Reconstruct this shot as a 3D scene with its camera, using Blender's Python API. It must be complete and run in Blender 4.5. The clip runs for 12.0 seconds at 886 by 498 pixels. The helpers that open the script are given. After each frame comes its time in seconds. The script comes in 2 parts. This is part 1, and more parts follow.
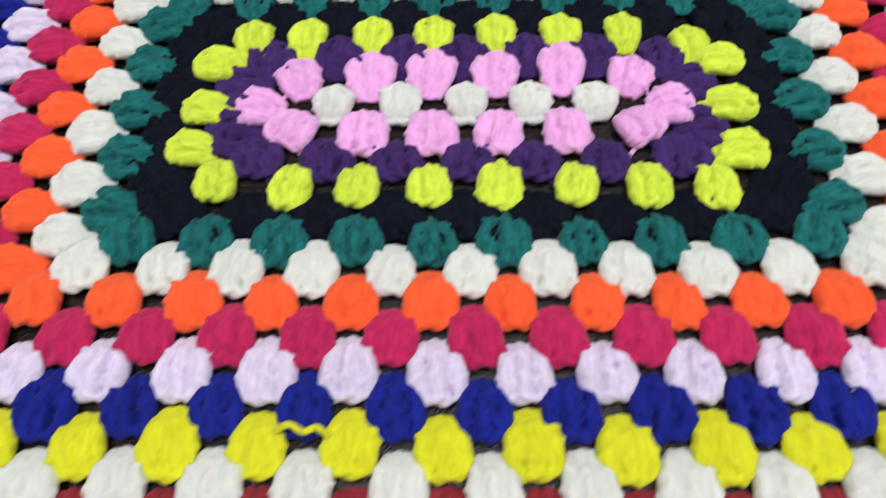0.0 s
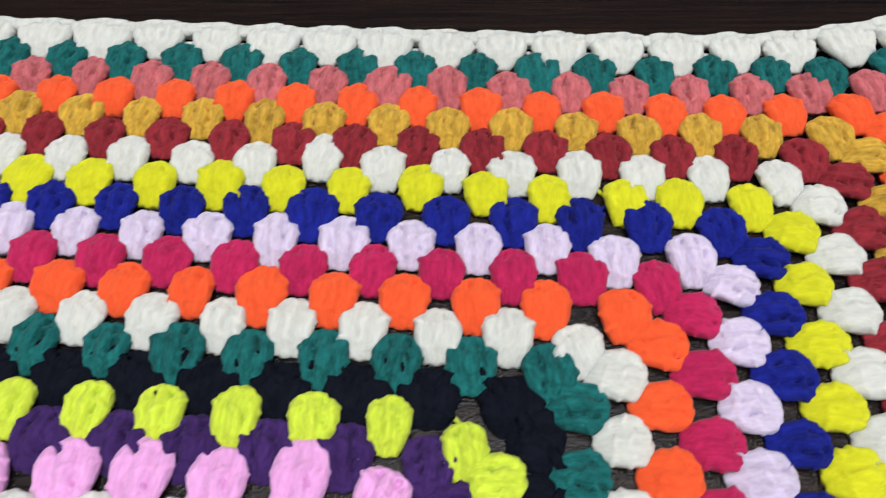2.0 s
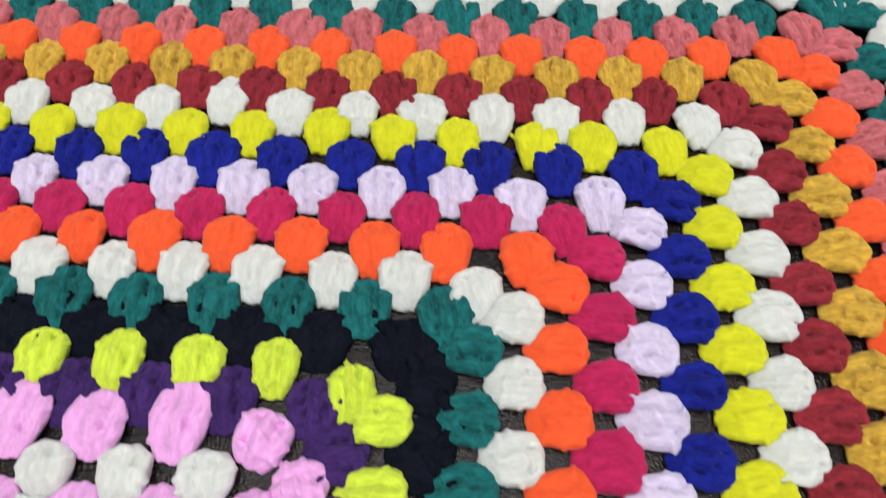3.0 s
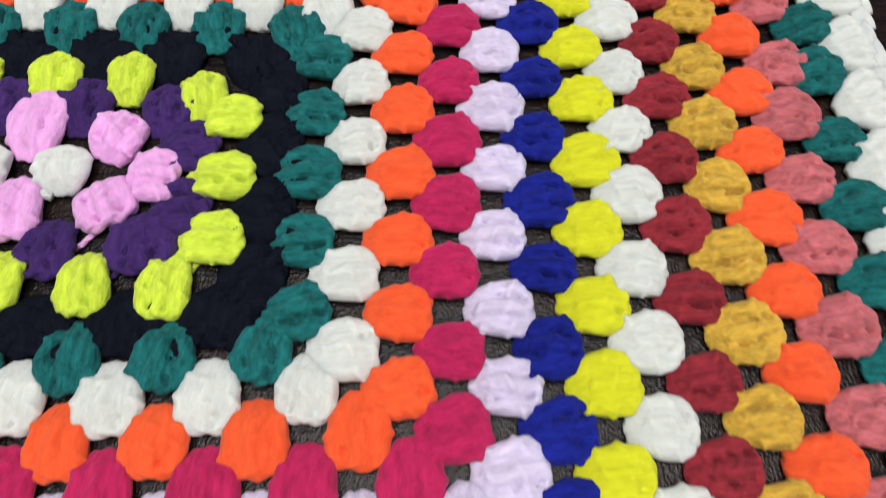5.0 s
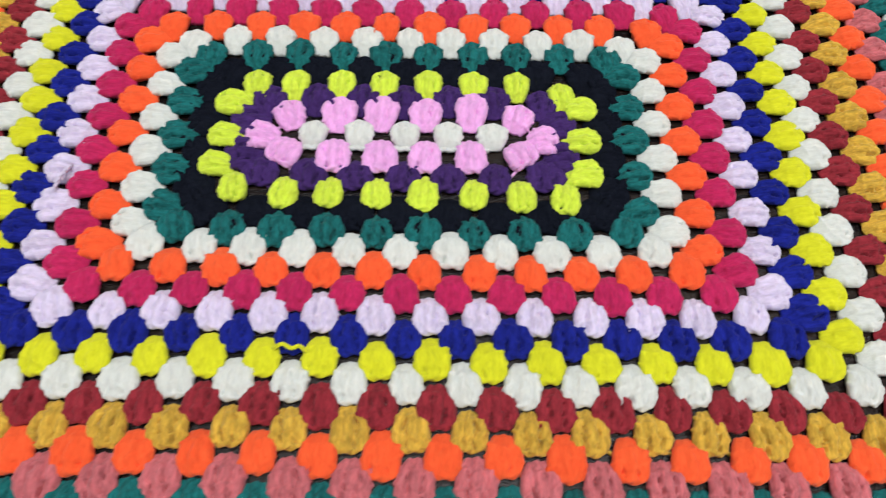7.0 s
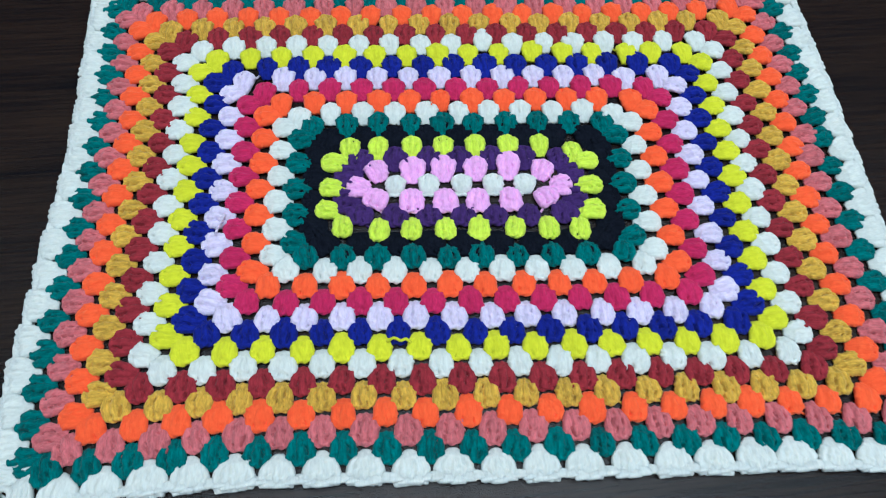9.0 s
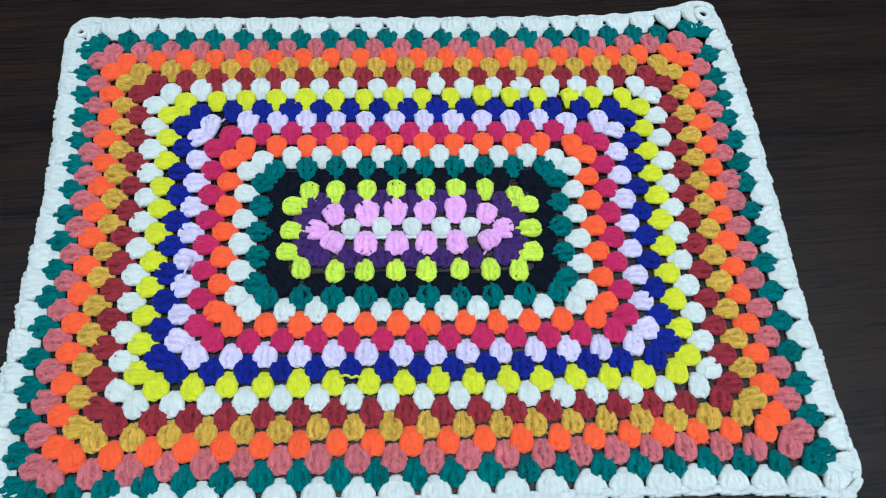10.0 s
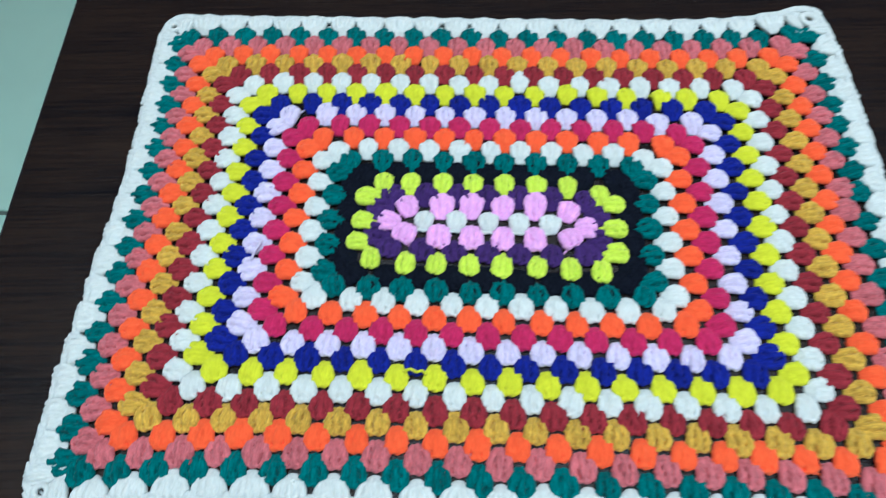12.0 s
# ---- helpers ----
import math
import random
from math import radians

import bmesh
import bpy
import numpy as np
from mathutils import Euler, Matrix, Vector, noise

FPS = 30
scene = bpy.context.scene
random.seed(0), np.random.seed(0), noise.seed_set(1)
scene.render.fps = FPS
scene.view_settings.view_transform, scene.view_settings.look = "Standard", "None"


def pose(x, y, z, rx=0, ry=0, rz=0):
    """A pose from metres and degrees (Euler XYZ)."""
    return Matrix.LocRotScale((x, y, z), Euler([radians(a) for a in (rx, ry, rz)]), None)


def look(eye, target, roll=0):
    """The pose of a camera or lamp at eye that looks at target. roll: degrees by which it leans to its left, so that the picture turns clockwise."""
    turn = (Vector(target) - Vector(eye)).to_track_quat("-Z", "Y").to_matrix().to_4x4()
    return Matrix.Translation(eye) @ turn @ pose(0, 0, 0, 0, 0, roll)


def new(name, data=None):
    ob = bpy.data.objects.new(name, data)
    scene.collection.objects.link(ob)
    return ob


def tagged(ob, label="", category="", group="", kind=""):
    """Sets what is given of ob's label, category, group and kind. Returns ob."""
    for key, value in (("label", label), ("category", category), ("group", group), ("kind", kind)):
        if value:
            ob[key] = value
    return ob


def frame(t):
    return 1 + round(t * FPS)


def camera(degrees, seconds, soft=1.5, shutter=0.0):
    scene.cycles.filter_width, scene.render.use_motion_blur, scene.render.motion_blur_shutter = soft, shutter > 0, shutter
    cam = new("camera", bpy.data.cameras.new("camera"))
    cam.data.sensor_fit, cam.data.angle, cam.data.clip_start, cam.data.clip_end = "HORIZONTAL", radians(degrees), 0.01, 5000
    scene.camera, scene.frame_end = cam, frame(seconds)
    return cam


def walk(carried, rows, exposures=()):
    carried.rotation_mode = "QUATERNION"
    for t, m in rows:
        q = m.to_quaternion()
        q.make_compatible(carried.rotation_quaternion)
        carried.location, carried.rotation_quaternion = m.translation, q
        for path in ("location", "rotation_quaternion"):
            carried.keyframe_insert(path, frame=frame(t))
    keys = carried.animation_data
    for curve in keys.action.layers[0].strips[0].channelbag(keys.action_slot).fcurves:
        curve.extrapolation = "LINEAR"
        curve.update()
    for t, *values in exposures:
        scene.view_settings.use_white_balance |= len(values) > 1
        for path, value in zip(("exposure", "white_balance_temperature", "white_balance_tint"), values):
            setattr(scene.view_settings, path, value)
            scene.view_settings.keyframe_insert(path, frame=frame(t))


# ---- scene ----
cam = camera(66.30, 12.0, soft=1.1, shutter=0.4)
PATH = [
    (0, (-0.00228, -0.12714, 0.14424), (-0.01013, 0.06722, -0.20527), -2.05),
    (0.5, (0.02800, -0.09705, 0.15104), (0.01753, 0.09470, -0.19985), -1.42),
    (1, (0.05027, -0.06878, 0.15494), (0.04019, 0.13077, -0.19158), -0.05),
    (1.5, (0.05434, -0.04003, 0.15983), (0.04062, 0.16145, -0.18545), -0.34),
    (2, (0.06299, -0.01887, 0.16184), (0.05068, 0.18477, -0.18222), 0.25),
    (2.5, (0.08427, -0.01140, 0.16150), (0.07595, 0.19188, -0.18290), 0.44),
    (3, (0.08929, -0.02305, 0.15290), (0.07922, 0.16976, -0.19741), 0.60),
    (3.2, (0.09627, -0.02831, 0.15142), (0.08609, 0.15961, -0.20153), 0.53),
    (4.8, (0.12357, -0.07177, 0.13353), (0.12315, 0.09907, -0.22815), 1.02),
    (5, (0.12285, -0.07877, 0.13489), (0.12668, 0.08437, -0.23031), 1.78),
    (5.5, (0.12064, -0.09693, 0.13871), (0.13082, 0.06083, -0.22873), 2.72),
    (6, (0.10232, -0.11852, 0.15558), (0.11734, 0.03485, -0.21354), 3.96),
    (6.5, (0.05385, -0.14101, 0.20829), (0.05792, 0.03593, -0.15043), 1.07),
    (7, (0.01447, -0.16458, 0.22598), (0.01858, 0.01456, -0.13164), 2.49),
    (7.2, (0.00211, -0.16898, 0.23142), (0.00561, 0.01095, -0.12581), 2.31),
    (8.8, (-0.03006, -0.19549, 0.31848), (-0.01251, -0.01460, -0.03785), 4.19),
    (9, (-0.02879, -0.19925, 0.32557), (-0.00954, -0.02400, -0.03347), 4.95),
    (9.5, (-0.01649, -0.19169, 0.35307), (0.00409, -0.02787, -0.01127), 5.95),
    (10, (-0.00850, -0.17263, 0.37773), (0.01838, -0.01833, 0.00967), 8.68),
    (10.5, (0.00016, -0.17315, 0.39235), (0.01821, -0.02450, 0.02144), 6.32),
    (11, (0.00763, -0.17057, 0.39615), (0.03011, -0.02038, 0.02610), 7.93),
    (11.5, (0.00366, -0.17327, 0.38889), (0.01547, -0.00972, 0.02404), 4.54),
    (12, (-0.00976, -0.19766, 0.34021), (-0.02522, -0.01141, -0.01345), -1.80),
]
GLOW = [(0, -0.07, 6350, 14.5), (7.2, -0.10, 6330, 13.5), (8.8, -0.10, 5300, 3), (10, -0.05, 5200, 3), (12, -0.03, 5180, 2.5)]
walk(cam, [(t, look(eye, target, roll)) for t, eye, target, roll in PATH], GLOW)

# world and light: a closed room lit by one ceiling lamp and an added uplight; the faint world stays outside
world = bpy.data.worlds.new("world")
scene.world = world
world.use_nodes = True
world.node_tree.nodes["Background"].inputs[0].default_value = (0.8, 0.9, 1.0, 1)
world.node_tree.nodes["Background"].inputs[1].default_value = 0.05

TOP = -0.0045          # height of the table's surface; zero is the middle of the yarn
FLOOR = TOP - 0.75
CEIL = TOP + 2.10
LAMP = (0.14, -0.16)

sun = bpy.data.lights.new("ceiling_lamp", "AREA")
sun.shape, sun.size, sun.size_y, sun.energy, sun.color = "RECTANGLE", 1.1, 1.1, 33.0, (0.965, 1.0, 0.975)
new("lamp_light", sun).matrix_world = pose(LAMP[0], LAMP[1], CEIL - 0.575, 0, 0, 0)
# added fill above the panel: brightens the ceiling that the table reflects
glow = bpy.data.lights.new("ceiling_lamp_upward", "AREA")
glow.shape, glow.size, glow.size_y, glow.energy, glow.color = "RECTANGLE", 1.0, 1.0, 50.0, (1.0, 0.99, 0.95)
new("lamp_uplight", glow).matrix_world = pose(LAMP[0], LAMP[1], CEIL - 0.49, 180, 0, 0)


# ---- materials ----
def node(nt, kind, **values):
    n = nt.nodes.new(kind)
    for k, v in values.items():
        n.inputs[k.replace("_", " ")].default_value = v
    return n


def blank(name, rough, colour=(0.5, 0.5, 0.5)):
    m = bpy.data.materials.new(name)
    m.use_nodes = True
    nt = m.node_tree
    p = nt.nodes["Principled BSDF"]
    p.inputs["Roughness"].default_value = rough
    p.inputs["Base Color"].default_value = (*colour, 1)
    return m, nt, p


def mixed(nt, factor, a, b):
    n = nt.nodes.new("ShaderNodeMix")
    n.data_type = "RGBA"
    nt.links.new(factor, n.inputs[0])
    for s, v in ((6, a), (7, b)):
        if isinstance(v, tuple):
            n.inputs[s].default_value = (*v, 1)
        else:
            nt.links.new(v, n.inputs[s])
    return n.outputs[2]


def math_node(nt, op, a, b):
    n = nt.nodes.new("ShaderNodeMath")
    n.operation = op
    for s, v in ((0, a), (1, b)):
        if isinstance(v, (int, float)):
            n.inputs[s].default_value = v
        else:
            nt.links.new(v, n.inputs[s])
    return n.outputs[0]


def yarn(name, colour, sheen=0.12, uneven=0.62, relief=0.95):
    """Soft cotton yarn: fibres that run along the stitches, fuzz, and uneven colour with highlight streaks painted in.
    """
    m, nt, p = blank(name, 0.9)
    link = nt.links.new
    tc = nt.nodes.new("ShaderNodeTexCoord")
    info = nt.nodes.new("ShaderNodeObjectInfo")
    shift = nt.nodes.new("ShaderNodeVectorMath")
    shift.operation = "ADD"
    link(tc.outputs["Object"], shift.inputs[0])
    link(info.outputs["Random"], shift.inputs[1])
    stretch = nt.nodes.new("ShaderNodeMapping")
    stretch.inputs["Rotation"].default_value = (0, 0, radians(24))
    stretch.inputs["Scale"].default_value = (1.0, 0.22, 1.0)
    link(shift.outputs[0], stretch.inputs[0])
    fibre = node(nt, "ShaderNodeTexNoise", Scale=1150.0, Detail=2.0, Roughness=0.6)
    link(stretch.outputs[0], fibre.inputs["Vector"])
    fuzz = node(nt, "ShaderNodeTexNoise", Scale=1100.0, Detail=3.0)
    link(shift.outputs[0], fuzz.inputs["Vector"])
    mottle = node(nt, "ShaderNodeTexNoise", Scale=330.0, Detail=3.0, Roughness=0.6)
    along = nt.nodes.new("ShaderNodeMapping")
    along.inputs["Scale"].default_value = (1.7, 0.55, 1.0)
    link(shift.outputs[0], along.inputs[0])
    link(along.outputs[0], mottle.inputs["Vector"])
    # uneven tone of the yarn, with the strands' highlight streaks put into the colour
    dark = tuple(c * uneven for c in colour)
    light = tuple(min(0.86, c * 1.12 + 0.002) for c in colour)
    spread = nt.nodes.new("ShaderNodeMapRange")
    spread.inputs[1].default_value, spread.inputs[2].default_value = 0.32, 0.66
    link(math_node(nt, "ADD", math_node(nt, "MULTIPLY", mottle.outputs[0], 0.55), math_node(nt, "MULTIPLY", fibre.outputs[0], 0.45)), spread.inputs[0])
    shade = math_node(nt, "ADD", spread.outputs[0], math_node(nt, "MULTIPLY", math_node(nt, "SUBTRACT", info.outputs["Random"], 0.5), 0.2))
    link(mixed(nt, shade, dark, light), p.inputs["Base Color"])
    sep = nt.nodes.new("ShaderNodeSeparateXYZ")
    link(tc.outputs["UV"], sep.inputs[0])
    phase = math_node(nt, "ADD", math_node(nt, "MULTIPLY", sep.outputs[0], 6 * math.pi), math_node(nt, "MULTIPLY", sep.outputs[1], 2600.0))
    ply = math_node(nt, "MULTIPLY", math_node(nt, "SINE", phase, 0.0), 0.22)
    h = math_node(nt, "ADD", math_node(nt, "ADD", ply, math_node(nt, "MULTIPLY", fibre.outputs[0], 0.55)), math_node(nt, "ADD", math_node(nt, "MULTIPLY", mottle.outputs[0], 0.3), math_node(nt, "MULTIPLY", fuzz.outputs[0], 0.4)))
    b = node(nt, "ShaderNodeBump", Strength=relief, Distance=0.0006)
    link(h, b.inputs["Height"])
    link(b.outputs[0], p.inputs["Normal"])
    if max(colour) > 0.3:
        p.inputs["Subsurface Weight"].default_value = 0.65 if min(colour) > 0.4 else 0.4
        p.inputs["Subsurface Radius"].default_value = (1.0, 0.9, 0.8)
        p.inputs["Subsurface Scale"].default_value = 0.004 if min(colour) > 0.4 else 0.0025
    p.inputs["Sheen Weight"].default_value = sheen
    p.inputs["Sheen Roughness"].default_value = 0.45
    p.inputs["Specular IOR Level"].default_value = 0.14 if max(colour) > 0.02 else 0.04
    return m


YARN = {
    "white": yarn("white_yarn", (0.585, 0.595, 0.556), 0.10, 0.9, 0.6),
    "pink": yarn("pink_yarn", (0.76, 0.37, 0.69), 0.12, 0.8),
    "purple": yarn("purple_yarn", (0.052, 0.020, 0.125), 0.04, 0.5),
    "lime": yarn("lime_yarn", (0.58, 0.71, 0.055), 0.12, 0.75),
    "black": yarn("black_yarn", (0.0050, 0.0066, 0.0125), 0.0),
    "teal": yarn("teal_yarn", (0.009, 0.145, 0.143), 0.05, 0.35),
    "orange": yarn("orange_yarn", (0.90, 0.10, 0.026), 0.12, 0.8, 0.5),
    "raspberry": yarn("raspberry_yarn", (0.48, 0.016, 0.095)),
    "lilac": yarn("lilac_yarn", (0.62, 0.54, 0.70), 0.12, 0.8),
    "blue": yarn("blue_yarn", (0.008, 0.015, 0.235), 0.04, 0.45),
    "yellow": yarn("yellow_yarn", (0.585, 0.585, 0.014), 0.12, 0.85, 0.5),
    "maroon": yarn("maroon_yarn", (0.28, 0.023, 0.034), 0.06, 0.5),
    "mustard": yarn("mustard_yarn", (0.64, 0.385, 0.05), 0.1, 0.5),
    "dusty pink": yarn("dusty_pink_yarn", (0.56, 0.145, 0.16), 0.1, 0.55),
}
ROUNDS = ["white", "pink", "purple", "lime", "black", "teal", "white", "orange", "raspberry", "lilac", "blue",
          "yellow", "white", "maroon", "mustard", "orange", "dusty pink", "teal", "white"]


def wood_dark():
    """Dark brown laminate: long streaks along x and a fine pressed grain."""
    m, nt, p = blank("dark_laminate", 0.24)
    link = nt.links.new
    tc = nt.nodes.new("ShaderNodeTexCoord")
    mp = nt.nodes.new("ShaderNodeMapping")
    mp.inputs["Scale"].default_value = (12.0, 460.0, 1.0)
    link(tc.outputs["Object"], mp.inputs[0])
    streak = node(nt, "ShaderNodeTexNoise", Scale=1.6, Detail=6.0, Roughness=0.65, Distortion=0.3)
    link(mp.outputs[0], streak.inputs["Vector"])
    mp2 = nt.nodes.new("ShaderNodeMapping")
    mp2.inputs["Scale"].default_value = (1.2, 14.0, 1.0)
    link(tc.outputs["Object"], mp2.inputs[0])
    band = node(nt, "ShaderNodeTexNoise", Scale=1.5, Detail=3.0, Distortion=0.6)
    link(mp2.outputs[0], band.inputs["Vector"])
    mix = math_node(nt, "ADD", math_node(nt, "MULTIPLY", streak.outputs[0], 0.75), math_node(nt, "MULTIPLY", band.outputs[0], 0.45))
    ramp = nt.nodes.new("ShaderNodeValToRGB")
    ramp.color_ramp.elements[0].position, ramp.color_ramp.elements[0].color = 0.43, (0.0012, 0.0016, 0.0034, 1)
    ramp.color_ramp.elements[1].position, ramp.color_ramp.elements[1].color = 0.70, (0.0190, 0.0108, 0.0075, 1)
    link(mix, ramp.inputs[0])
    link(ramp.outputs[0], p.inputs["Base Color"])
    p.inputs["Specular IOR Level"].default_value = 0.2
    pebble = node(nt, "ShaderNodeTexNoise", Scale=1500.0, Detail=1.0)
    link(tc.outputs["Object"], pebble.inputs["Vector"])
    h = math_node(nt, "ADD", math_node(nt, "MULTIPLY", pebble.outputs[0], 1.0), math_node(nt, "MULTIPLY", streak.outputs[0], 0.3))
    b = node(nt, "ShaderNodeBump", Strength=0.45, Distance=0.0007)
    link(h, b.inputs["Height"])
    link(b.outputs[0], p.inputs["Normal"])
    return m


def plaster(name, colour, scale=40.0, rough=0.8):
    m, nt, p = blank(name, rough)
    tc = nt.nodes.new("ShaderNodeTexCoord")
    n = node(nt, "ShaderNodeTexNoise", Scale=scale, Detail=5.0)
    nt.links.new(tc.outputs["Object"], n.inputs["Vector"])
    nt.links.new(mixed(nt, n.outputs[0], tuple(c * 0.9 for c in colour), tuple(c * 1.06 for c in colour)), p.inputs["Base Color"])
    b = node(nt, "ShaderNodeBump", Strength=0.15, Distance=0.002)
    nt.links.new(n.outputs[0], b.inputs["Height"])
    nt.links.new(b.outputs[0], p.inputs["Normal"])
    return m


WOOD = wood_dark()
# unseen walls, tinted blue and the north one darkened for the table's reflection
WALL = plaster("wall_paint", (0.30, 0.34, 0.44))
DARK_REFLECTED_WALL = plaster("dark_wall_paint", (0.024, 0.040, 0.085))
# unseen ceiling; its warm colour is there to brown the sheen on the table
SHEEN_CEILING = plaster("ceiling_paint", (0.78, 0.63, 0.50))
TILE = plaster("green_tile", (0.58, 0.84, 0.69), 6.0, 0.35)
GROUT = plaster("grout", (0.12, 0.16, 0.13), 80.0)
METAL = plaster("lamp_enamel", (0.75, 0.76, 0.76), 20.0, 0.4)


# ---- mesh helpers ----
def box_bm(sx, sy, sz, centre=(0, 0, 0), bevel=0.0, segments=2):
    bm = bmesh.new()
    bmesh.ops.create_cube(bm, size=1.0, matrix=Matrix.Translation(centre) @ Matrix.Diagonal((sx, sy, sz, 1)))
    if bevel:
        bmesh.ops.bevel(bm, geom=bm.edges[:], offset=bevel, segments=segments, profile=0.5, affect="EDGES")
    return bm


def mesh_of(name, bm, material=None):
    me = bpy.data.meshes.new(name)
    bm.to_mesh(me)
    bm.free()
    if material:
        me.materials.append(material)
    return me


def part(name, bm, material, parent, label=""):
    ob = new(name, mesh_of(name, bm, material))
    ob.parent = parent
    return tagged(ob, label=label)


def tubes_mesh(name, tubes, around=7, closed=False):
    """One smooth mesh of tubes; each is a list of (point, radius), in metres. The map runs round and along each tube."""
    verts, faces, uvs = [], [], []
    for tube in tubes:
        pts = [Vector(p) for p, r in tube]
        n, base, along = len(pts), len(verts), [0.0]
        for a, b in zip(pts, pts[1:]):
            along.append(along[-1] + (b - a).length)
        side = None
        for k, (p, r) in enumerate(tube):
            if closed:
                d = pts[(k + 1) % n] - pts[k - 1]
            else:
                d = pts[min(k + 1, n - 1)] - pts[max(k - 1, 0)]
            d.normalize()
            side = (d.cross(Vector((0, 0, 1))) if side is None else side - d * side.dot(d)).normalized()
            up = side.cross(d)
            for j in range(around):
                a = 2 * math.pi * j / around
                verts.append(pts[k] + (side * math.cos(a) + up * math.sin(a)) * r)
        for k in range(n if closed else n - 1):
            k2 = (k + 1) % n
            for j in range(around):
                j2 = (j + 1) % around
                faces.append((base + k * around + j, base + k * around + j2, base + k2 * around + j2, base + k2 * around + j))
                l2 = along[k2] if k2 else along[-1] + 0.001
                uvs += [(j / around, along[k]), ((j + 1) / around, along[k]), ((j + 1) / around, l2), (j / around, l2)]
        if not closed:
            for k, back in ((0, True), (n - 1, False)):
                ring = [base + k * around + j for j in range(around)]
                faces.append(tuple(reversed(ring)) if not back else tuple(ring))
                uvs += [(j / around, along[k]) for j in range(around)]
    me = bpy.data.meshes.new(name)
    me.from_pydata([tuple(v) for v in verts], [], faces)
    layer = me.uv_layers.new(name="strand")
    layer.data.foreach_set("uv", [c for uv in uvs for c in uv])
    me.polygons.foreach_set("use_smooth", [True] * len(faces))
    bm = bmesh.new()
    bm.from_mesh(me)
    bmesh.ops.recalc_face_normals(bm, faces=bm.faces)
    bm.to_mesh(me)
    bm.free()
    me.materials.append(None)
    return me


def smooth_path(points, steps):
    """Catmull-Rom curve through (point, radius) pairs."""
    out, n = [], len(points)
    for k in range(n - 1):
        q = [points[max(0, min(n - 1, k + o))] for o in (-1, 0, 1, 2)]
        for s in range(steps):
            t = s / steps
            w = (-0.5 * t**3 + t * t - 0.5 * t, 1.5 * t**3 - 2.5 * t * t + 1, -1.5 * t**3 + 2 * t * t + 0.5 * t, 0.5 * t**3 - 0.5 * t * t)
            out.append((sum((Vector(p) * c for (p, r), c in zip(q, w)), Vector()), sum(r * c for (p, r), c in zip(q, w))))
    out.append((Vector(points[-1][0]), points[-1][1]))
    return out


MM = 0.001


def soften(me, voxel=0.48, rounds=1, keep=0.5):
    """Felt the strands of a stitch together into one soft body; what lies flat on the table below is left open."""
    ob = new("felting", me)
    grid = ob.modifiers.new("grid", "REMESH")
    grid.mode, grid.voxel_size, grid.use_smooth_shade = "VOXEL", voxel * MM, True
    ease = ob.modifiers.new("ease", "SMOOTH")
    ease.factor, ease.iterations = 0.35, rounds
    thin = ob.modifiers.new("thin", "DECIMATE")
    thin.ratio = keep
    bpy.context.view_layer.update()
    out = bpy.data.meshes.new_from_object(ob.evaluated_get(bpy.context.evaluated_depsgraph_get()))
    bpy.data.objects.remove(ob)
    bm = bmesh.new()
    bm.from_mesh(out)
    bmesh.ops.delete(bm, geom=[f for f in bm.faces if f.normal.z < -0.55 and f.calc_center_median().z < -0.0012], context="FACES")
    bm.to_mesh(out)
    bm.free()
    out.name = me.name
    out.materials.clear()
    out.materials.append(None)
    out.polygons.foreach_set("use_smooth", [True] * len(out.polygons))
    return out


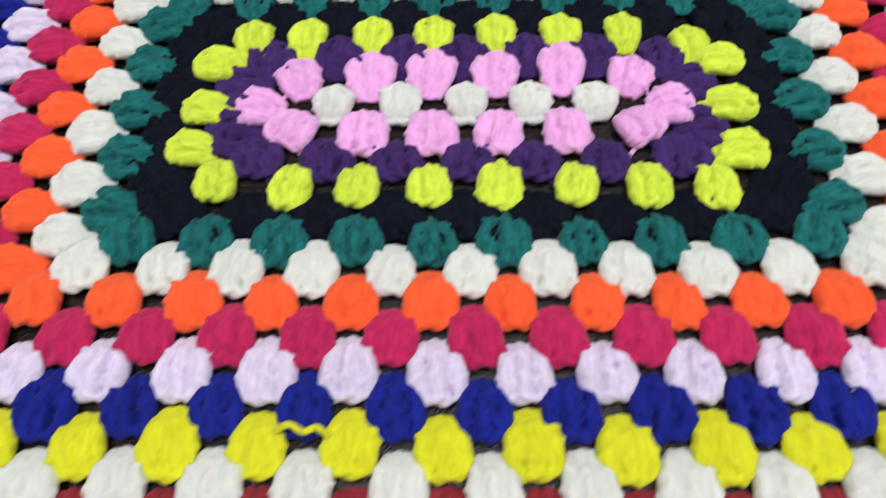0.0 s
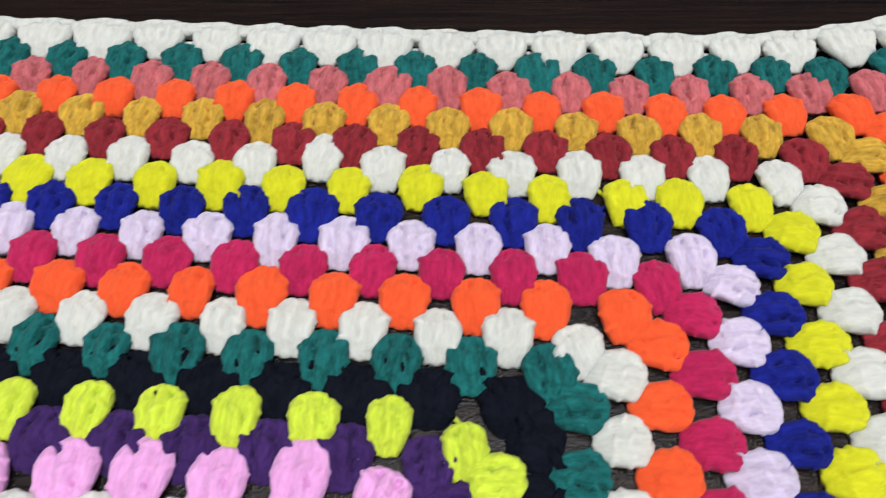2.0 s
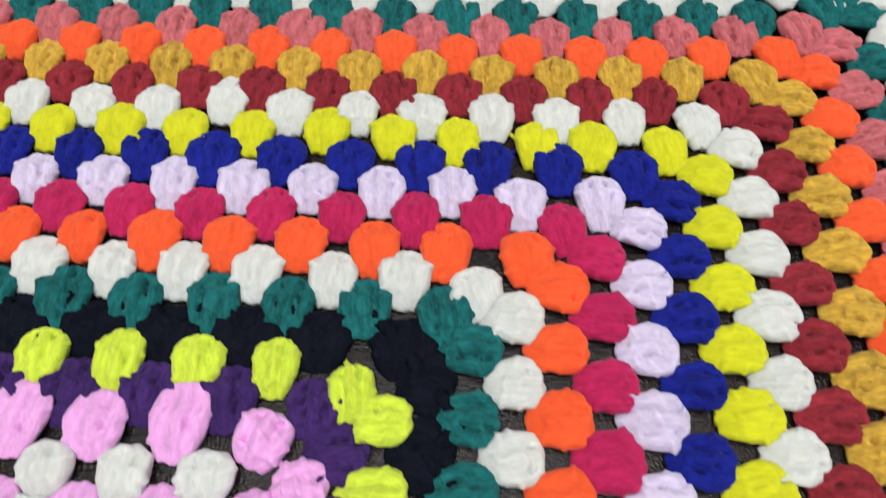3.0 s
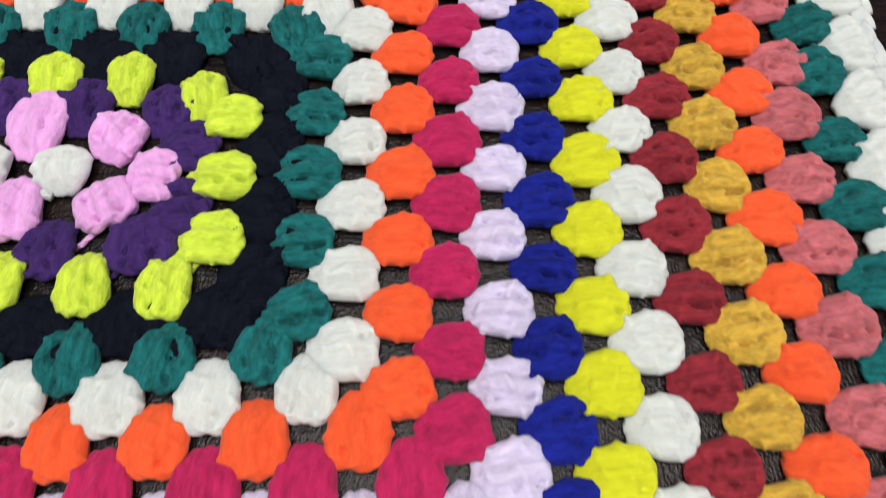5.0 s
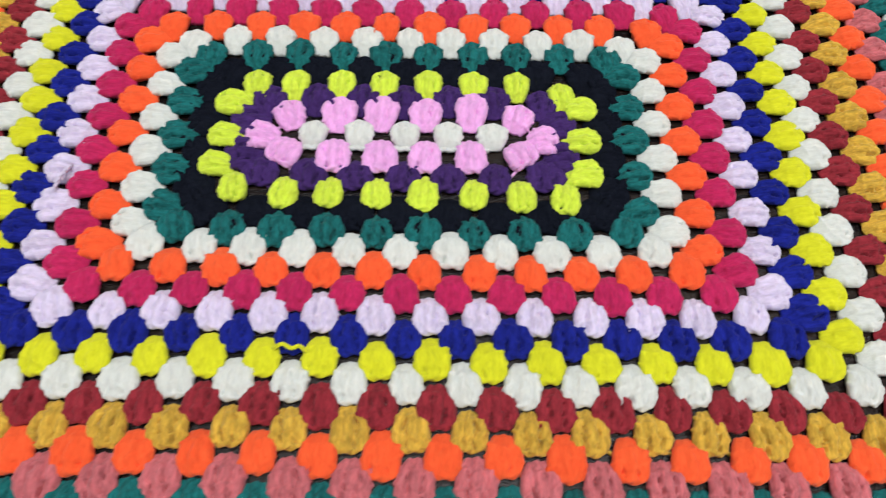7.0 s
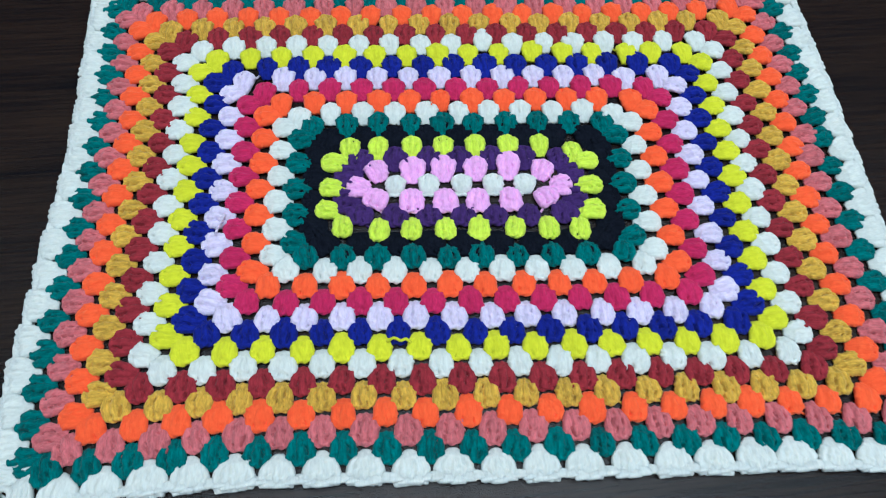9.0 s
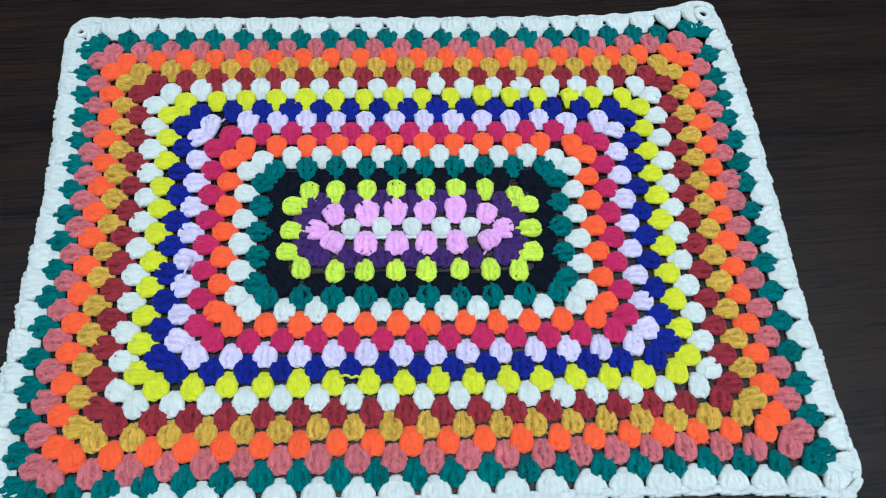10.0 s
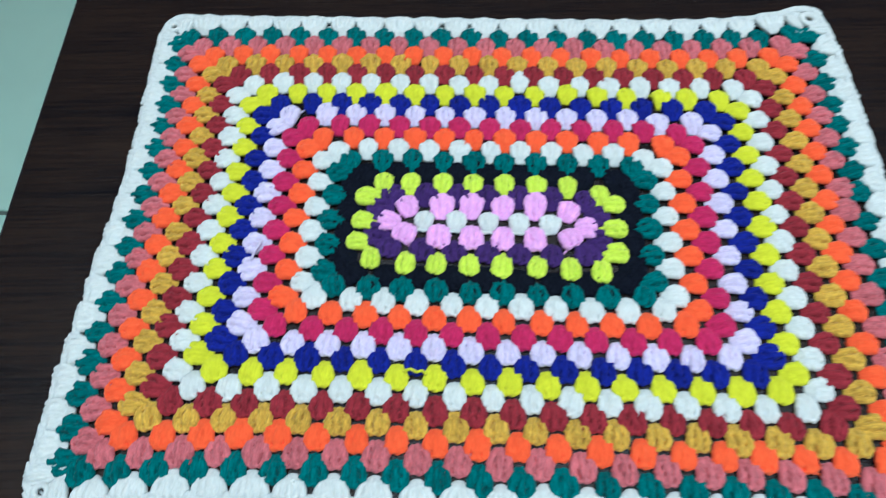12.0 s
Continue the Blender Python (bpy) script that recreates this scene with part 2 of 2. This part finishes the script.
def cluster_mesh(name, rng, wide=4.4, low=-8.4, high=5.7, posts=(-1, 0, 1), chain=True, felt=0.42, rounds=2, keep=0.4, tall=1.0, out=0.3, pits=0, foot=0.5):
    """Double stitches worked into one space by one yarn. Each post is a soft core with two strands winding slowly along it and
    slanting wraps laid over it; the heads are held together by a chain along the outer edge."""
    pieces = []
    j = lambda s: rng.uniform(-s, s)
    span = high - low
    for k in posts:
        lean, hi, grow = j(0.3), j(0.25) - 0.9 * k * k, 1 + j(0.05)
        end = high - (0.5 * abs(k) if chain else 0) + j(0.2)
        mid = [((foot * wide * k, low + 0.5 * abs(k), -2.9), 1.4), (((0.53 + 0.5 * foot) * wide * k + lean, low + 0.24 * span, -1.0 + 0.5 * hi), 1.9 * grow),
               ((0.98 * wide * k + lean, low + 0.50 * span, 0.4 + hi), 2.15 * grow), ((1.0 * wide * k + 0.5 * lean, low + 0.78 * span, 0.25 + hi), 2.1 * grow),
               ((0.95 * wide * k + j(0.2), end - 0.3, -0.8 + 0.5 * hi), 1.6)]
        mid = [(Vector((p[0], p[1], p[2] * tall)), r) for p, r in mid]
        core = smooth_path(mid, 4)
        if chain and k:
            # yarn that fills the space beside the middle post
            pieces.append([(Vector((0.5 * p.x, p.y, p.z + (0.25 if not pits else -0.25) + 0.4 * abs(hi))), (0.95 if not pits else 0.8) * r) for p, r in core])
        a0, spin = j(0.8) + 0.4, 3.4 + j(0.7)
        strands = []
        for strand in (0, 1):
            tube = []
            for n, (p, r) in enumerate(core):
                a = a0 + math.pi * strand + spin * n / (len(core) - 1)
                tube.append((p + Vector((math.cos(a) * 0.58 * r, 0, math.sin(a) * 0.62 * r)), 0.58 * r))
            strands.append(tube)
        pieces.append(strands[0])
        # slanting wraps, half sunk into the post
        for share, slant in ((0.36 + j(0.06), 0.9), (0.66 + j(0.06), 1.3)):
            p, r = core[int(share * (len(core) - 1))]
            rise = p.z + 0.74 * r
            pieces.append(smooth_path([((p.x - 1.0 * r, p.y - slant, p.z), 0.8), ((p.x - 0.4 * r, p.y - 0.4 * slant + j(0.2), rise), 0.95),
                                       ((p.x + 0.4 * r, p.y + 0.5 * slant, rise + j(0.15)), 0.95), ((p.x + 1.0 * r, p.y + 1.1 * slant + j(0.3), p.z), 0.8)], 2))
        pieces.append(strands[1])
        pieces.append(core)
    if chain:
        # the chain on the heads: two strands that cross over and under along the outer edge
        for side, drop in ((1, 0.0), (-1, -1.0)):
            row = []
            for n in range(9):
                s = (n - 4) / 4
                row.append(((s * (wide + 0.5), high - 0.35 + side * 0.45 * math.sin(n * 1.6) - 0.9 * s * s * abs(s) + (0.5 if drop else 0), (0.45 + drop - 1.3 * s * s + 0.3 * side * math.cos(n * 1.6)) * tall), 1.05 - 0.3 * s * s + j(0.1)))
            pieces.append(smooth_path(row, 2))
    soft = soften(tubes_mesh(name, [[(Vector(p) * MM, r * MM) for p, r in tube] for tube in pieces], 7), felt, rounds, keep)
    # small openings under the chain, where the hook went through
    holes = [(side * 0.5 * wide + j(0.5), high - 1.7 + j(0.5), rng.uniform(0.6, 1.0)) for side in (-1, 1) if rng.random() < 0.7]
    # and the spaces between the strands of looser yarn
    holes += [((rng.choice((-0.5, 0.5)) + j(0.18)) * wide, low + rng.uniform(0.35, 0.82) * span, rng.uniform(0.6, 0.9)) for n in range(pits)]
    bm = bmesh.new()
    bm.from_mesh(soft)
    for v in bm.verts:
        for hx, hy, hr in holes:
            dx, dy = v.co.x / MM - hx, v.co.y / MM - hy
            d = math.hypot(1.3 * dx + 0.35 * dy, 0.6 * dy) / hr
            if d < 1 and v.co.z > -0.001:
                v.co.z -= (3.2 * (1 - d * d)) * MM
        v.co.y += out * MM
    bm.to_mesh(soft)
    bm.free()
    return soft


# ---- the room ----
def wall(name, sx, sy, sz, centre, material):
    return tagged(part(name, box_bm(sx, sy, sz, centre), material, None), kind="structure")


HALF, NORTH = 2.2, 1.3
mid_z = (FLOOR + CEIL) / 2
tall = CEIL - FLOOR
# out of view; its dark colour keeps the far tabletop's sheen down
wall("wall_north", 2 * HALF, 0.12, tall, (0, NORTH + 0.06, mid_z), DARK_REFLECTED_WALL)
wall("wall_south", 2 * HALF, 0.12, tall, (0, -HALF - 0.06, mid_z), WALL)
LONG, MIDDLE_Y = NORTH + HALF + 0.24, (NORTH - HALF) / 2
wall("wall_east", 0.12, LONG, tall, (HALF + 0.06, MIDDLE_Y, mid_z), WALL)
wall("wall_west", 0.12, LONG, tall, (-HALF - 0.06, MIDDLE_Y, mid_z), WALL)
wall("ceiling", 2 * HALF + 0.24, LONG, 0.12, (0, MIDDLE_Y, CEIL + 0.06), SHEEN_CEILING)
floor = wall("floor", 2 * HALF + 0.24, LONG, 0.1, (0, MIDDLE_Y, FLOOR - 0.055), GROUT)

# ceiling lamp, out of view, hung low to leave room for the added uplight
fixture = new("ceiling_light")
tagged(fixture, "square white enamel panel light hung on thin rods", "lamp")
fixture.matrix_world = pose(LAMP[0], LAMP[1], CEIL)
part("housing", box_bm(1.18, 1.18, 0.05, (0, 0, -0.53), 0.006), METAL, fixture)
part("diffuser", box_bm(1.10, 1.10, 0.012, (0, 0, -0.562), 0.003), METAL, fixture)
for sx in (-1, 1):
    for sy in (-1, 1):
        part("rod", box_bm(0.012, 0.012, 0.51, (sx * 0.4, sy * 0.4, -0.255), 0.002), METAL, fixture)


# ---- the table ----
TX0, TX1, TY0, TY1 = -0.296, 0.75, -0.42, 0.52
table = new("table")
tagged(table, "dark brown wood-grain laminate table with a fine pressed texture", "table")
table.matrix_world = pose(-0.293, 0.065, FLOOR, 0, 0, 4.2) @ pose((TX1 - TX0) / 2, (TY0 + TY1) / 2 - 0.065, 0)
W, D = TX1 - TX0, TY1 - TY0
part("tabletop", box_bm(W, D, 0.028, (0, 0, 0.75 - 0.014), 0.0025), WOOD, table)
for sx in (-1, 1):
    for sy in (-1, 1):
        part("leg", box_bm(0.05, 0.05, 0.722, (sx * (W / 2 - 0.04), sy * (D / 2 - 0.04), 0.361), 0.003), WOOD, table)
for sy in (-1, 1):
    part("apron", box_bm(W - 0.13, 0.02, 0.07, (0, sy * (D / 2 - 0.04), 0.687), 0.002), WOOD, table)


# ---- the crocheted mat ----
def lie(u, v):
    """Where a point of the even pattern lies on the table: the mat is pulled a little out of true."""
    a, b = u / 0.2, v / 0.15
    k = [a**i * b**j for i in range(7) for j in range(7 - i)]
    x = sum(c * t for c, t in zip((0.00012, 0.00034, 0.00500, -0.01262, -0.00105, 0.00394, -0.00155, 0.20018, -0.00082, 0.00678, -0.00227, -0.00363, -0.00247, 0.00351, -0.00015, -0.00506, -0.00015, 0.00344, -0.00234, 0.00405, -0.00135, 0.00209, 0.00020, 0.00013, -0.00172, -0.00091, -0.00371, 0.00106), k))
    y = sum(c * t for c, t in zip((-0.00051, 0.15197, 0.00420, -0.00347, -0.00000, 0.00303, -0.00269, 0.00081, 0.00291, 0.00142, -0.00060, -0.00012, -0.00002, 0.00250, -0.00408, -0.00648, 0.00222, 0.00631, 0.00611, -0.00146, -0.00341, 0.00100, -0.00128, 0.00536, -0.00256, 0.00037, 0.00078, 0.00109), k))
    lift = 0.007 * max(0.0, min(1.0, (x - 0.17) / 0.06)) * max(0.0, min(1.0, (y - 0.11) / 0.06))
    return Vector((x, y, -0.0010 + lift + 0.0005 * noise.noise((9 * x, 9 * y, 0.3))))


# how far each round reaches from the middle, up and across the mat; tighter near the middle
UP = ((0, 0.0), (1, 0.0125), (3, 0.0271), (6, 0.0512), (9, 0.0776), (12, 0.1031), (17, 0.1434), (19, 0.1598))
ACROSS = ((0, 0.048), (1, 0.056), (3, 0.0727), (6, 0.1028), (9, 0.1351), (12, 0.1658), (17, 0.2168), (19, 0.2360))


def reach(r, table):
    for (a, va), (b, vb) in zip(table, table[1:]):
        if r <= b:
            return va + (vb - va) * (r - a) / (b - a)


def side_count(r):
    return {"n": 5 + r, "s": 5 + r, "e": r, "w": r}


def even(r, side, i, count):
    """The even pattern: round r, side, place along it."""
    p, q = 0.01835 + 0.00008 * r, 0.01672 + 0.00002 * r
    end = r > 0 and i in (0, count - 1)
    if side in "ns":
        u, v = (i - (count - 1) / 2) * p, reach(r, UP)
        if end:
            u, v = u + (0.00133 if i else -0.00133), v - 0.00137
        return u, v if side == "n" else -v
    u, v = reach(r, ACROSS), -(i - (count - 1) / 2) * q
    if end and count > 1:
        v += 0.00057 if i else -0.00057
    return u if side == "e" else -u, v


# clusters that the maker pulled visibly out of line, in millimetres
PULLED = {
    (1, "n", 4): (0.5, 2.0), (1, "w", 0): (-2.0, 0.0), (1, "e", 0): (1.5, 0.0), (3, "n", 0): (3.0, 0.6), (3, "n", 7): (-1.0, -3.5), (3, "s", 7): (-2.4, -2.0), (3, "w", 2): (-2.2, 2.4), (6, "n", 0): (1.4, -2.0),
    (6, "n", 10): (-2.0, -2.0), (9, "n", 0): (-3.0, 0.0), (9, "n", 12): (-0.4, -2.4), (11, "e", 4): (1.9, 0.4), (11, "e", 5): (1.7, 0.8), (11, "n", 10): (1.1, 2.3),
    (11, "n", 11): (1.7, 0.9), (11, "n", 13): (3.2, -0.2), (11, "w", 3): (-0.8, -1.7), (12, "e", 7): (-1.5, -0.5), (12, "n", 9): (0.5, 3.2), (16, "e", 6): (0.1, -2.0),
    (17, "e", 0): (2.2, 1.8), (17, "e", 3): (-0.3, -1.9), (17, "e", 7): (-0.8, 2.9), (17, "n", 20): (-2.0, -2.5), (17, "s", 0): (2.4, 0.0),
}
# where a round was begun its cluster stands taller
BEGUN = {(1, "n", 4), (7, "n", 6), (9, "n", 7), (10, "n", 8), (12, "n", 9), (16, "n", 13), (3, "n", 4)}


OUT = {"n": 0.0, "e": -90.0, "s": 180.0, "w": 90.0}


def placed(ob, u, v, turn, size=(1, 1, 1), dz=0.0):
    """Lay a piece at (u, v), turned as the cloth is there."""
    here = lie(u, v)
    d = lie(u + 0.002, v) - lie(u - 0.002, v)
    yaw = math.atan2(d.y, d.x)
    ob.location = here + Vector((0, 0, dz))
    ob.rotation_euler = (0, 0, yaw + radians(turn))
    ob.scale = size


def dressed(ob, material):
    ob.material_slots[0].link = "OBJECT"
    ob.material_slots[0].material = material
    return ob


rng = random.Random(7)
CLUSTERS = [cluster_mesh("puff_stitch", rng, felt=0.36, rounds=2, keep=0.38, pits=4) for n in range(8)]
FELTED = [cluster_mesh("puff_stitch", rng, rounds=6, keep=0.45) for n in range(8)]
MEDIUM = [cluster_mesh("puff_stitch", rng, felt=0.38, rounds=4, keep=0.38, pits=1) for n in range(6)]
SMOOTH = {"white", "yellow", "orange", "raspberry", "black"}
MIDDLE = [cluster_mesh("puff_stitch", rng, 3.7, -5.8, 4.6, rounds=4, out=0.0) for n in range(3)]
EDGE_CLUSTERS = [cluster_mesh("edge_stitch", rng, 7.0, -8.6, 7.6, (-1, -0.5, 0, 0.5, 1), False, 0.46, 8, 0.42, 0.9, 0.0, foot=0.12) for n in range(4)]

mat = new("crocheted_placemat")
tagged(mat, "crocheted rectangular placemat in bright colour bands with a white edge", "placemat")

JITTER = 0.0005
CLOSE = {0: 1.1, 1: 1.08, 2: 1.12, 3: 0.9, 4: 1.25}
TALL, SHORT = {0: 1.12, 1: 1.08}, {1: 0.88}      # the first round: tall along the sides, short round the ends
SUNK = {2: -0.0009, 4: -0.0016}      # the dark rounds lie lower than their neighbours
for r, colour in enumerate(ROUNDS):
    counts = side_count(r)
    last = r == len(ROUNDS) - 1
    rr = 18.0 if last else r
    spots = []
    for side in "nesw":
        count = counts[side] if r else (5 if side == "n" else 0)
        for n in range(count):
            i = n if side in "ne" else count - 1 - n
            u, v = even(rr, side, i, count)
            turn = OUT[side]
            # the two clusters of a corner fan out towards it
            if r and (count > 1 or side in 'ns'):
                first, end = i == 0, i == count - 1
                fan = 26 if r == 1 else 0 if r < 4 else -9 if r < 18 else -4
                sign = {"n": 1, "e": 1, "s": -1, "w": -1}[side]
                if first:
                    turn += sign * fan
                elif end:
                    turn -= sign * fan
            spots.append((u, v, turn, (r, side, i)))
    # the strand that joins the clusters of this round, low between them
    loop = []
    for (u, v, a, key), (u2, v2, a2, key2) in zip(spots, spots[1:] + spots[:1]):
        out = Vector((-math.sin(radians(a)) - math.sin(radians(a2)), math.cos(radians(a)) + math.cos(radians(a2)))).normalized() if r else Vector((0, 1))
        for t, far in ((0.0, 0.0), (0.25, 0.005), (0.5, 0.008), (0.75, 0.005)):
            far = 0.002 if last else far if key[1] == key2[1] else 0.0
            loop.append((lie(u + (u2 - u) * t + out.x * far, v + (v2 - v) * t + out.y * far) + Vector((0, 0, -0.0027 if r != 4 else -0.0012)), 0.0007 if r != 4 else 0.0022))
    if r == 0:
        loop = [(lie(-0.041 + 0.002 * k, -0.0050 + 0.0005 * (k % 2)) + Vector((0, 0, -0.0014 + 0.0003 * (k % 2))), 0.0012) for k in range(39)]
    ring = new("round", tubes_mesh("round", [loop], 6, closed=r > 0))
    dressed(ring, YARN[colour])
    ring.parent = mat
    tagged(ring, label=f"{colour} round of crochet clusters" if r else "white chain at the centre")
    pool = EDGE_CLUSTERS if last else MIDDLE if r == 0 else FELTED if colour in SMOOTH else MEDIUM if colour in ("lilac", "pink", "lime") else CLUSTERS
    for u, v, turn, key in spots:
        ob = dressed(new("puff_stitch", rng.choice(pool)), YARN[colour])
        ob.parent = ring
        s = rng.uniform(0.95, 1.05)
        flip = rng.choice((-1, 1))
        dx, dy = PULLED.get(key, (0, 0))
        dy += (2.0 if r == 0 else {1: 3.6, 2: 2.0, 3: 0.7}.get(r, 0) if key[1] == "s" else 0)
        dy += 1.0 if last and key[1] == "n" else 0
        ends = last and key[2] in (0, counts[key[1]] - 1)
        if ends:
            # the edge leaves room for the corner eyelet
            dx, dy = (-4.0 if u > 0 else 4.0, 0) if key[1] in "ns" else (0, -4.0 if v > 0 else 4.0)
        tall_one = 1.1 if key in BEGUN else 1.0
        placed(ob, u + dx * MM + rng.uniform(-JITTER, JITTER), v + dy * MM + rng.uniform(-JITTER, JITTER), turn + rng.uniform(-6, 6),
               (flip * s * (0.62 if ends else CLOSE.get(r, 1.0)) * rng.uniform(0.94, 1.05), s * tall_one * (TALL.get(r, 1.0) if key[1] in "ns" and (r == 0 or 0 < key[2] < counts[key[1]] - 1) else SHORT.get(r, 1.0)) * rng.uniform(0.96, 1.05), rng.uniform(0.9, 1.1)), SUNK.get(r, 0.0))

# the white edging: a plait of slanting stitches round the outside, with an eyelet in each corner
EU, EV, ER = reach(18.45, ACROSS), reach(18.52, UP), 0.013
edge_pts = []
for cx, cy, a0 in ((1, 1, 90), (1, -1, 0), (-1, -1, -90), (-1, 1, -180)):
    er = ER if cx * cy < 0 or cx < 0 else 0.008
    for k in range(7):
        a = radians(a0 - 15 * k)
        edge_pts.append(Vector((cx * (EU - er) + er * math.cos(a), cy * (EV - er) + er * math.sin(a) + (0.0014 if cy > 0 else 0), 0)))
edge_pts.append(edge_pts[0])
edge_pts = [a + (b - a) * (k / 12) for a, b in zip(edge_pts, edge_pts[1:]) for k in range(12 if (b - a).length > 0.05 else 1)] + [edge_pts[0]]
stitch_tubes = []
for out, z, lean in ((-1.1, 0.7, 1), (1.0, 0.3, -1)):
    pts = smooth_path([((-4.0, out - 0.2 * lean, z - 0.45), 1.2), ((-1.3, out - 0.1 * lean, z), 1.4),
                       ((1.3, out + 0.15 * lean, z), 1.4), ((4.0, out + 0.2 * lean, z - 0.45), 1.2)], 3)
    stitch_tubes.append([(p * MM, r * MM) for p, r in pts])
pts = smooth_path([((-3.2, 0, -2.0), 1.5), ((0, 0.2, -1.6), 1.6), ((3.2, 0, -2.0), 1.5)], 3)
stitch_tubes.append([(p * MM, r * MM) for p, r in pts])
STITCH = soften(tubes_mesh("stitch", [sum(stitch_tubes, [])], 8), 0.5, 2, 0.45)
plait_core = [(lie(p.x * 0.996, p.y * 0.996) + Vector((0, 0, -0.0012)), 0.0016) for p in edge_pts[:-1]]
plait = dressed(new("edging", tubes_mesh("edging", [plait_core], 6, closed=True)), YARN["white"])
plait.parent = mat
tagged(plait, label="white plaited edging")
carry = 0.0
for a, b in zip(edge_pts, edge_pts[1:]):
    d = b - a
    at = carry
    while at < d.length:
        p = a + d * (at / d.length)
        ob = dressed(new("stitch", STITCH), YARN["white"])
        ob.parent = plait
        s = rng.uniform(0.92, 1.08)
        wave = 1 + 0.0008 * math.cos(2 * math.pi * (p.x if abs(d.x) > abs(d.y) else p.y) / 0.0196) / p.length
        placed(ob, p.x * wave, p.y * wave, math.degrees(math.atan2(d.y, d.x)) + 180 + rng.uniform(-3, 3), (s, s, rng.uniform(0.9, 1.1)), rng.uniform(-0.0003, 0.0003))
        at += 0.0046
    carry = at - d.length

# corners: a fan of stitches and an eyelet
eye_pts = [((4.1 * math.cos(a), 3.7 * math.sin(a), 0.3 * math.sin(2 * a)), 2.0) for a in [2 * math.pi * k / 14 for k in range(14)]]
EYELET = tubes_mesh("eyelet", [[(Vector(p) * MM, r * MM) for p, r in eye_pts]], 8, closed=True)
for cx, cy, turn in ((1, 1, -45), (1, -1, -135), (-1, -1, 135), (-1, 1, 45)):
    ob = dressed(new("corner_stitch", EDGE_CLUSTERS[0]), YARN["white"])
    ob.parent = plait
    inset = 0.0165 if (cx, cy) != (1, -1) else 0.0115
    placed(ob, cx * (EU - inset), cy * (EV - inset + 0.001), turn, (0.85, 0.8, 0.7) if (cx, cy) != (1, -1) else (1.0, 1.25, 0.9), -0.0012)
    if (cx, cy) == (1, -1):
        continue      # this corner is drawn shut
    ob = dressed(new("eyelet", EYELET), YARN["white"])
    ob.parent = plait
    size = 1.15 if cx == cy == 1 else 0.85
    placed(ob, cx * (EU - 0.0078), cy * (EV - 0.0072), turn, (size, size, 0.95), 0.0004)

# loose ends that stand out of the work
def loose(name, points, colour, label):
    tube = smooth_path([(p, 0.0008) for p in points], 5)
    ob = dressed(new(name, tubes_mesh(name, [tube], 7)), YARN[colour])
    ob.parent = mat
    return tagged(ob, label=label)


loose("yarn_loop", [(-0.041, -0.0915, 0.0), (-0.0375, -0.0905, 0.0028), (-0.034, -0.0922, 0.0036), (-0.0315, -0.0912, 0.003), (-0.029, -0.0925, 0.0)], "yellow", "loose yellow loop of yarn")
loose("yarn_end", [(-0.132, -0.031, 0.001), (-0.1305, -0.0275, 0.0036), (-0.129, -0.0235, 0.0034), (-0.1285, -0.019, 0.0012)], "lilac", "loose lilac end of yarn")

# ---- floor tiles ----
SIDE = 0.60
tile_mesh = mesh_of("tile", box_bm(SIDE - 0.010, SIDE - 0.010, 0.008, (0, 0, 0), 0.0015, 1), TILE)
for i in range(-4, 4):
    for j in range(-4, 4):
        x, y = -0.74 + SIDE * (i + 2.5), 0.418 + SIDE * (j + 0.5)
        if abs(x) < HALF - 0.3 and -HALF + 0.3 < y < NORTH - 0.3:
            t = new("tile", tile_mesh)
            t.location = (x, y, FLOOR - 0.004)
            t.parent = floor
